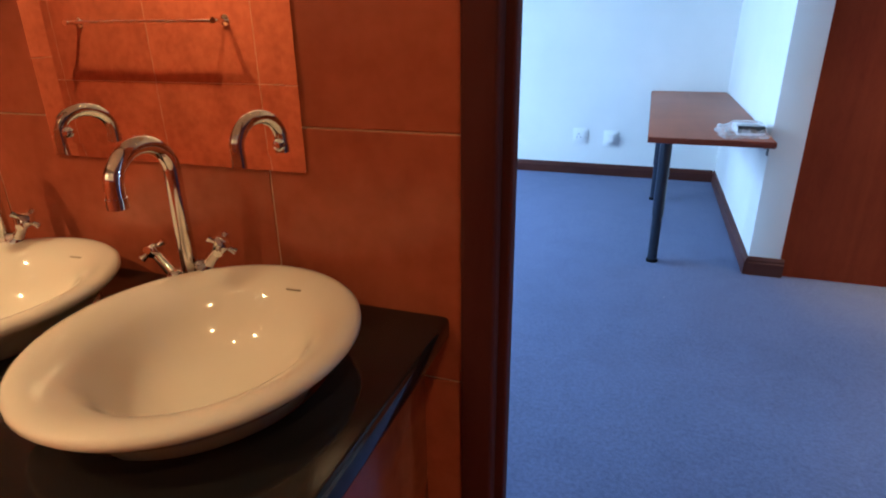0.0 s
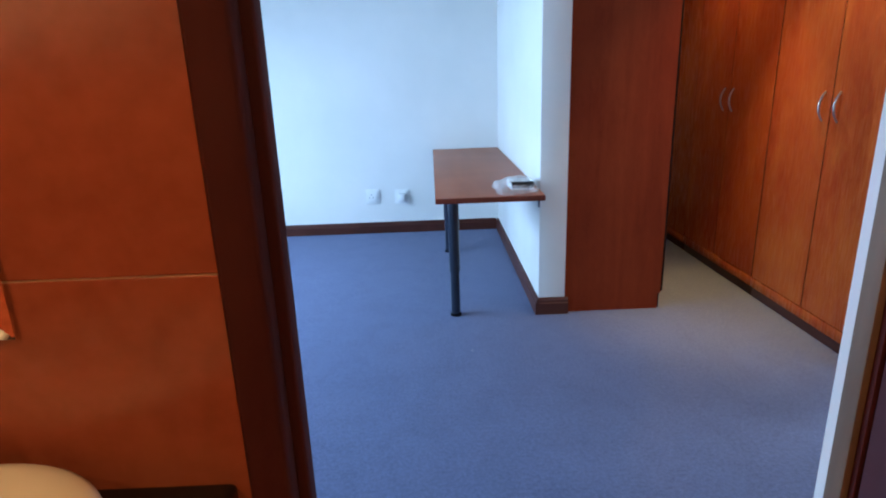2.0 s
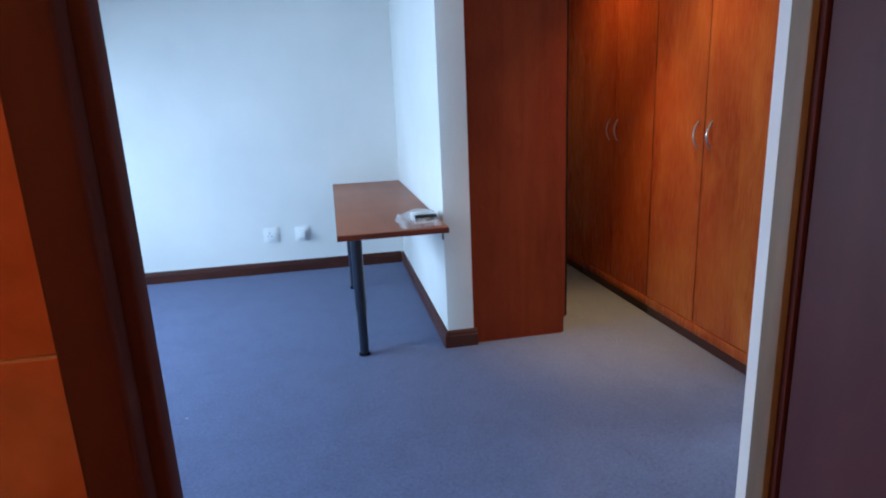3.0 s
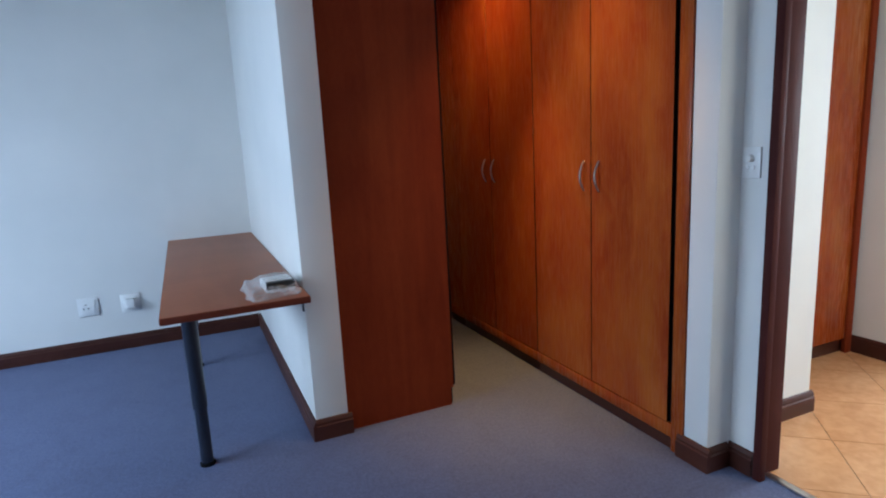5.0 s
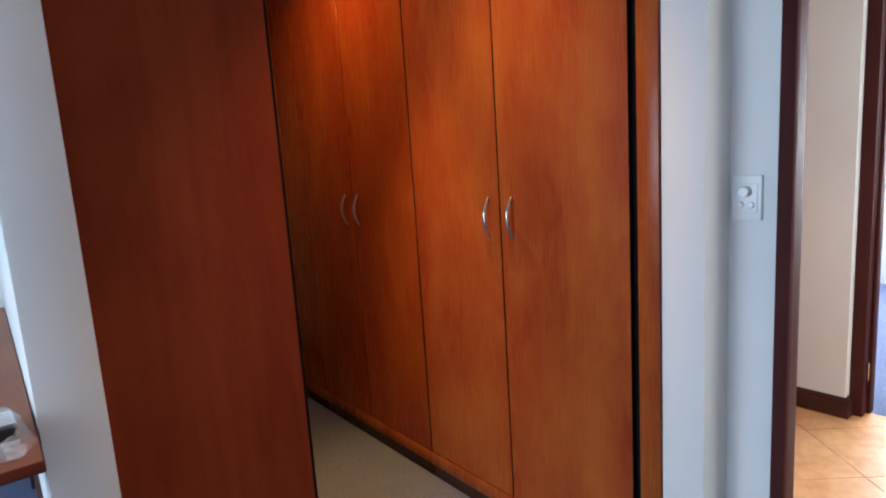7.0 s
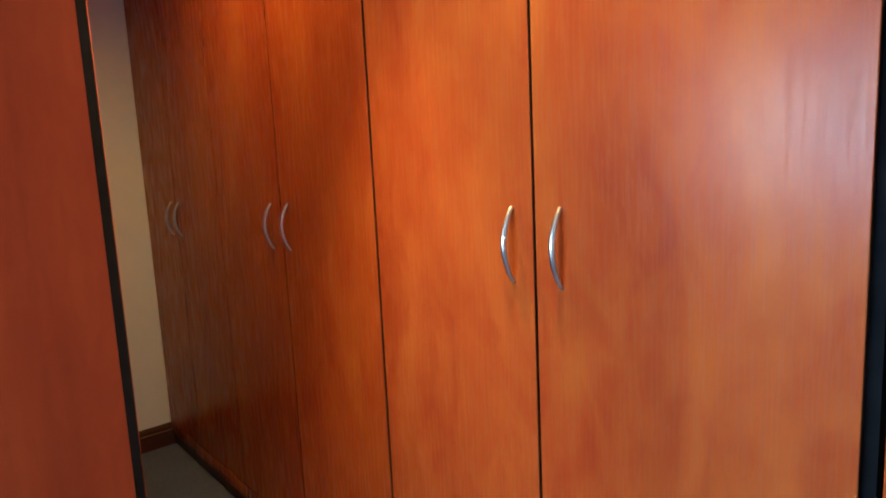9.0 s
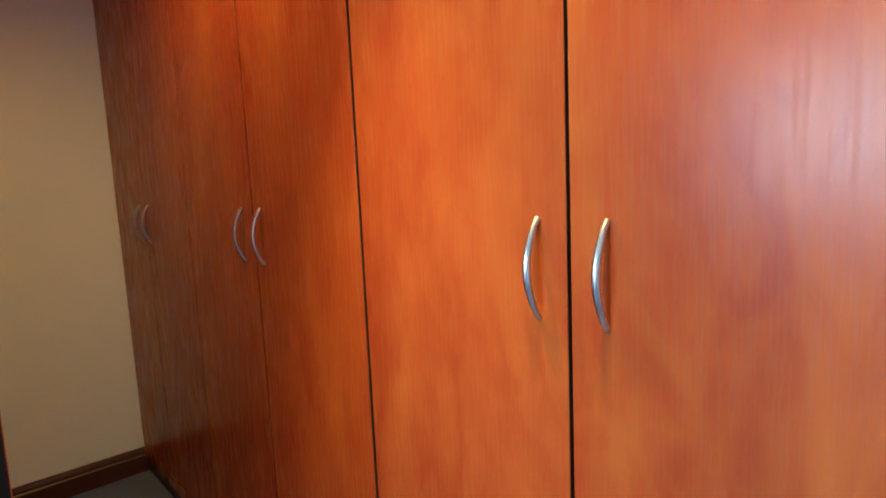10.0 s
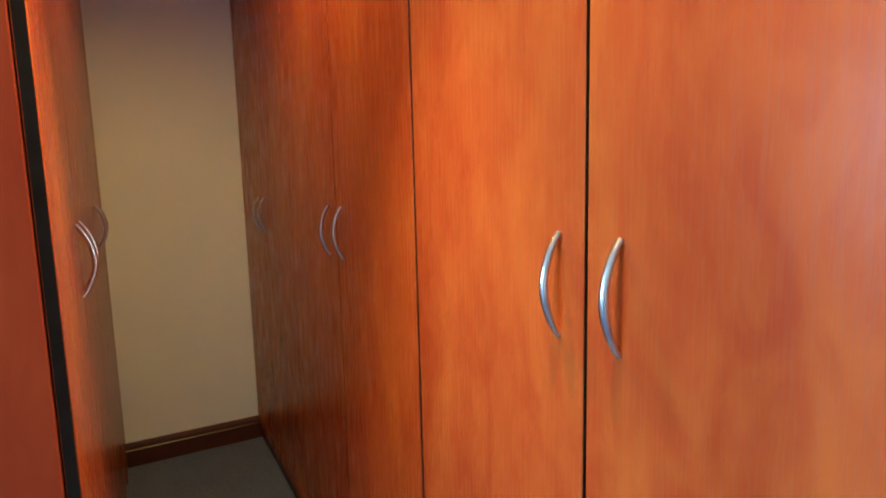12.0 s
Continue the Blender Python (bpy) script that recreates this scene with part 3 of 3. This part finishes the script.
# tall run along the east side, fronts towards the closet
FACE = 2.16
wardrobe(pose(FACE, 2.502, 0), 0.997, (0.012, 0.511, 0.997), (0.006, 0.006, 0.011), 0.60, "tall cherry laminate wardrobe with two doors beside the pier", "wardrobes along the closet",
         filler=((-0.072, -0.010),), rail=(-0.009, 0.9965), grips=(0.056, 0.047))
wardrobe(pose(FACE, 3.499, 0), 0.969, (0, 0.484, 0.967), (0.005, 0.005, 0.002), 0.60, "tall cherry laminate wardrobe with two doors", "wardrobes along the closet", rail=(0.0005, 0.9685), grips=(0.046, 0.060))
wardrobe(pose(FACE, 4.468, 0), 0.890, (0, 0.465, 0.886), (0.002, 0.005, 0.004), 0.60, "tall cherry laminate wardrobe with two doors at the end wall", "wardrobes along the closet", rail=(0.0005, 0.886))
# opposite run, behind the desk wall
LEFT = 1.572
for y0, lab in ((5.178, "tall cherry laminate wardrobe with two doors"), (4.278, "tall cherry laminate wardrobe with a plain end panel")):
    wd = wardrobe(pose(LEFT, y0, 0, 0, 0, 180), 0.900, (0, 0.45, 0.90), (0.004, 0.004, 0.002), 0.555, lab, "wardrobes behind the desk wall",
                  filler=((-0.185, -0.003),) if y0 > 5 else ())
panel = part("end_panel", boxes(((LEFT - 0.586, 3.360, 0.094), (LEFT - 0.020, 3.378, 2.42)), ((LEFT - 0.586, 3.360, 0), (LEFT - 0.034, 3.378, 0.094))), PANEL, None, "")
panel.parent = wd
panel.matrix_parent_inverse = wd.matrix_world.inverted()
# bulkheads that close the cupboards to the ceiling
structure("bulkhead", boxes(((2.165, 2.43, 2.424), (2.80, 5.36, CEILING)), ((0.990, 3.372, 2.424), (LEFT - 0.005, 5.36, CEILING))), WALL, "white boxed bulkhead over the wardrobes", "bulkhead")

# ---- hall cupboard ----
cup = thing("hall_cupboard", "built-in cherry laminate cupboard in the hall recess", "cupboard", m=pose(3.0, 2.80, 0))
part("body", boxes(((0, 0.02, 0), (0.018, 0.6, 2.42)), ((0.857, 0.02, 0), (0.875, 0.6, 2.42)), ((0.018, 0.59, 0), (0.857, 0.6, 2.42)), ((0.018, 0.02, 2.40), (0.857, 0.59, 2.42))), BLACKEDGE, cup)
part("plinth", box((0.0, 0.03, 0), (0.875, 0.05, 0.09), 0.001), SKIRT, cup)
for a, b in ((0.0, 0.41), (0.414, 0.824)):
    part("door", box((a, 0, 0.09), (b, 0.018, 2.42), 0.0015), CHERRY, cup)
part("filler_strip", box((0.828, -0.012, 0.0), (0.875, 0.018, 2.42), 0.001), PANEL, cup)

# ---- bathroom ----
WALLY = 0.843
vanity = thing("vanity_counter", "polished black granite vanity counter", "counter")


def counter_slab(x0, x1, y0, y1, z0, z1, holes, edge=0.009):
    """A slab with round cut-outs and eased outer edges."""
    bm = bmesh.new()
    rim = [bm.verts.new((x, y, z1)) for x, y in ((x0, y0), (x1, y0), (x1, y1), (x0, y1))]
    loops = [rim]
    for hx, hy, r in holes:
        loops.append([bm.verts.new((hx + r * math.cos(a), hy + 1.09 * r * math.sin(a), z1)) for a in [2 * math.pi * k / 48 for k in range(48)]])
    edges = [bm.edges.new((lp[k], lp[(k + 1) % len(lp)])) for lp in loops for k in range(len(lp))]
    bmesh.ops.triangle_fill(bm, use_beauty=True, use_dissolve=False, edges=edges)
    made = bmesh.ops.extrude_face_region(bm, geom=bm.faces[:])["geom"]
    for v in made:
        if isinstance(v, bmesh.types.BMVert):
            v.co.z = z0
    bmesh.ops.recalc_face_normals(bm, faces=bm.faces)
    outer = [e for e in bm.edges if all(abs(v.co.x - x0) < 1e-5 or abs(v.co.x - x1) < 1e-5 or abs(v.co.y - y0) < 1e-5 or abs(v.co.y - y1) < 1e-5 for v in e.verts)
             and len(e.link_faces) == 2 and e.calc_face_angle(0) > 1.0]
    bmesh.ops.bevel(bm, geom=outer, offset=edge, segments=3, profile=0.5, affect="EDGES")
    return bm


BASINS = ((-0.246, 0.611), (-0.666, 0.611))
part("counter_slab", counter_slab(-1.36, -0.003, 0.338, WALLY, 0.829, 0.867, [(x, y, 0.150) for x, y in BASINS]), GRANITE, vanity)
part("side_panel", box((-0.067, 0.428, 0.0), (-0.047, WALLY, 0.829), 0.002), TILE, vanity, "terracotta tiled side below the counter")
part("front_panel", box((-1.34, 0.428, 0.0), (-0.067, 0.448, 0.829), 0.002), TILE, vanity, "terracotta tiled front below the counter")


def basin(x, label):
    b = thing("wash_basin", label, "basin", "basins on the vanity", pose(x, 0.604, 0.858))
    prof = [(0.0, -0.050), (0.06, -0.046), (0.11, -0.020), (0.142, 0.006), (0.160, 0.034), (0.174, 0.048), (0.185, 0.057), (0.1895, 0.063), (0.1885, 0.069), (0.183, 0.0735),
            (0.174, 0.0748), (0.164, 0.0725), (0.152, 0.067), (0.140, 0.060), (0.130, 0.051), (0.120, 0.036), (0.106, 0.012), (0.086, -0.010), (0.056, -0.024), (0.025, -0.029), (0.0, -0.030)]
    part("bowl", lathe([(1.012 * r, z) for r, z in prof], 72, oval=1.09), CERAMIC, b, smooth=60)
    part("overflow_slot", box((0.022, 0.1490, 0.0608), (0.046, 0.1525, 0.0632), 0.001), OVERFLOW, b)
    return b


basin(BASINS[0][0], "round ivory ceramic basin on the black counter")
basin(BASINS[1][0], "round ivory ceramic basin beside its twin")


def basin_tap(x):
    t = thing("basin_tap", "chrome swan-neck basin tap with cross handles", "tap", "basin taps", pose(x, 0.763, 0.867))
    pts = [(0, 0, 0.0), (0, 0, 0.10), (0, 0, 0.215)]
    for k in range(1, 19):
        a = math.pi * k / 18
        swing = 0.5 - 0.5 * math.cos(a)
        pts.append((0.012 * swing, -0.112 * swing, 0.215 + 0.046 * math.sin(a)))
    pts.append((0.012, -0.112, 0.198))
    part("spout", tube(pts, 0.0122, 20), CHROME, t)
    part("outlet", tube([(0.012, -0.112, 0.204), (0.012, -0.112, 0.190)], 0.0134, 20), CHROME, t)
    part("collar", lathe([(0, 0), (0.021, 0), (0.021, 0.006), (0.015, 0.014), (0.012, 0.03), (0, 0.03)], 28), CHROME, t)
    for s in (-1, 1):
        h = part("cross_handle", lathe([(0, 0), (0.017, 0), (0.017, 0.005), (0.009, 0.012), (0.008, 0.045), (0.012, 0.05), (0.012, 0.062), (0.006, 0.066), (0, 0.066)], 24), CHROME, t)
        h.location = (s * 0.030, 0, 0.052 + s * 0.012)
        h.rotation_euler = (0, s * radians(42), 0)
        for a in (0.5, 0.5 + math.pi / 2):
            c, q = 0.022 * math.cos(a), 0.022 * math.sin(a)
            part("cross_arm", tube([(-c, -q, 0.056), (-c * 0.7, -q * 0.7, 0.056), (c * 0.7, q * 0.7, 0.056), (c, q, 0.056)], [0.0062, 0.0042, 0.0042, 0.0062], 12), CHROME, h)
    return t


basin_tap(-0.402)
basin_tap(-0.806)


def wall_mirror():
    m = thing("wall_mirror", "frameless rectangular mirror screwed on terracotta tiles", "mirror")
    x0, x1, z0, z1, y, bev = -0.726, -0.224, 1.071, 1.99, WALLY - 0.002, 0.022
    bm = bmesh.new()
    ring = [[bm.verts.new((x0 + i, yy, z0 + i)), bm.verts.new((x1 - i, yy, z0 + i)), bm.verts.new((x1 - i, yy, z1 - i)), bm.verts.new((x0 + i, yy, z1 - i))]
            for i, yy in ((0, y), (0, y - 0.004), (bev, y - 0.0044))]
    for a, b in zip(ring, ring[1:]):
        for k in range(4):
            bm.faces.new((a[k], a[(k + 1) % 4], b[(k + 1) % 4], b[k]))
    bm.faces.new(ring[2])
    bm.faces.new(ring[0][::-1])
    bmesh.ops.recalc_face_normals(bm, faces=bm.faces)
    part("glass", bm, MIRROR, m, smooth=0)
    for x in (x0 + 0.042, x1 - 0.042):
        for z in (z0 + 0.04, z1 - 0.04):
            cap = lathe([(0, 0.008), (0.006, 0.0065), (0.009, 0.002), (0.009, 0), (0, 0)], 20)
            for v in cap.verts:
                v.co = Vector((v.co.x + x, y - 0.005 - v.co.z, v.co.y + z))
            bmesh.ops.recalc_face_normals(cap, faces=cap.faces)
            part("screw_cap", cap, CHROME, m)


wall_mirror()


def towel_rail():
    r = thing("towel_rail", "long chrome towel rail on the tiled wall", "towel rail")
    part("bar", tube([(-2.48, -0.68, 1.308), (-1.57, -0.68, 1.302)], 0.007, 14), CHROME, r)
    for x in (-2.46, -1.59):
        part("bracket", tube([(x, -0.75, 1.305), (x, -0.745, 1.305), (x, -0.735, 1.305), (x, -0.68, 1.305), (x, -0.668, 1.305)], [0.024, 0.024, 0.010, 0.010, 0.014], 18), CHROME, r)


towel_rail()

# ---- tiles, one by one ----


def tile_mesh(name, u, v, thick, mat):
    bm = box((-u / 2, -thick, -v / 2), (u / 2, 0, v / 2), 0.0010, 1)
    return mesh_of(bm, name, mat)


def wall_tiles(name, label, m, u_range, z_top, joint_u, step_u, step_z, joint_z):
    """Tiles over a wall; local x along it, local -y out of it."""
    back = structure(name, boxes(((u_range[0], -0.0062, 0), (u_range[1], 0.003, z_top))), GROUT, label, "tiles")
    back.matrix_world = m
    shared = {}
    k0 = math.floor((u_range[0] - joint_u) / step_u)
    r0 = math.floor((0 - joint_z) / step_z)
    for k in range(k0, k0 + 40):
        a, b = max(u_range[0], joint_u + k * step_u), min(u_range[1], joint_u + (k + 1) * step_u)
        if b - a < 0.01:
            continue
        for r in range(r0, r0 + 12):
            lo, hi = max(0.0, joint_z + r * step_z), min(z_top, joint_z + (r + 1) * step_z)
            if hi - lo < 0.01:
                continue
            key = (round(b - a, 3), round(hi - lo, 3))
            if key not in shared:
                shared[key] = tile_mesh("tile", b - a - 0.003, hi - lo - 0.003, 0.008, TILE)
            t = new("tile", shared[key])
            t.parent = back
            t.location = ((a + b) / 2, 0, (lo + hi) / 2)
    return back


wall_tiles("tiling_north", "glazed terracotta wall tiles with thin tan joints", pose(0, WALLY + 0.008, 0), (-2.71, 0.021), 2.45, -0.293, 0.60, 0.385, 1.137)
wall_tiles("tiling_north_east", "glazed terracotta wall tiles with thin tan joints", pose(0, WALLY + 0.008, 0), (0.936, 1.51), 2.45, 1.1, 0.385, 0.385, 1.146)
wall_tiles("tiling_south", "glazed terracotta wall tiles below a blue border", pose(0, -0.758, 0, 0, 0, 180), (-1.51, 2.71), 1.485, 0.25, 0.60, 0.385, 1.03)
wall_tiles("tiling_west", "glazed terracotta wall tiles with thin tan joints", pose(-2.708, 0, 0, 0, 0, 90), (-0.755, 0.81), 2.45, 0.0, 0.60, 0.385, 1.146)
wall_tiles("tiling_east", "glazed terracotta wall tiles with thin tan joints", pose(1.508, 0, 0, 0, 0, -90), (-0.81, 0.755), 2.45, 0.0, 0.60, 0.385, 1.146)
border = structure("tile_border", boxes(((-2.70, -0.761, 1.487), (1.51, -0.757, 1.545))), GROUT, "blue mosaic border on the bathroom wall", "tiles")
sm = tile_mesh("mosaic_tile", 0.046, 0.046, 0.006, MOSAIC)
for k in range(84):
    t = new("mosaic_tile", sm)
    t.parent = border
    t.matrix_world = pose(-2.67 + 0.05 * k, -0.757, 1.516, 0, 0, 180)


def clip(poly, axis, value, keep_above):
    out = []
    for p, q in zip(poly, poly[1:] + poly[:1]):
        a, b = (p[axis] - value, q[axis] - value) if keep_above else (value - p[axis], value - q[axis])
        if a >= 0:
            out.append(p)
        if a * b < 0:
            s = a / (a - b)
            out.append((p[0] + s * (q[0] - p[0]), p[1] + s * (q[1] - p[1])))
    return out


def diagonal_tiles(floor, x0, x1, y0, y1, anchor, angle, size):
    c, s = math.cos(radians(angle)), math.sin(radians(angle))
    for i in range(-9, 9):
        for j in range(-9, 9):
            g = 0.0016
            corner = [(i * size + g, j * size + g), ((i + 1) * size - g, j * size + g), ((i + 1) * size - g, (j + 1) * size - g), (i * size + g, (j + 1) * size - g)]
            poly = [(anchor[0] + c * u - s * v, anchor[1] + s * u + c * v) for u, v in corner]
            for axis, value, above in ((0, x0, True), (0, x1, False), (1, y0, True), (1, y1, False)):
                poly = clip(poly, axis, value, above) if poly else poly
            if len(poly) < 3:
                continue
            bm = bmesh.new()
            low = [bm.verts.new((x, y, -0.012)) for x, y in poly]
            top = [bm.verts.new((x, y, 0.0)) for x, y in poly]
            n = len(poly)
            bm.faces.new(top)
            for k in range(n):
                bm.faces.new((low[k], low[(k + 1) % n], top[(k + 1) % n], top[k]))
            bmesh.ops.recalc_face_normals(bm, faces=bm.faces)
            part("floor_tile", bm, HALLTILE, floor, smooth=None)


diagonal_tiles(bpy.data.objects["floor_hall"], 2.35, 4.028, 0.3, 3.6, (2.806, 2.223), 49, 0.405)
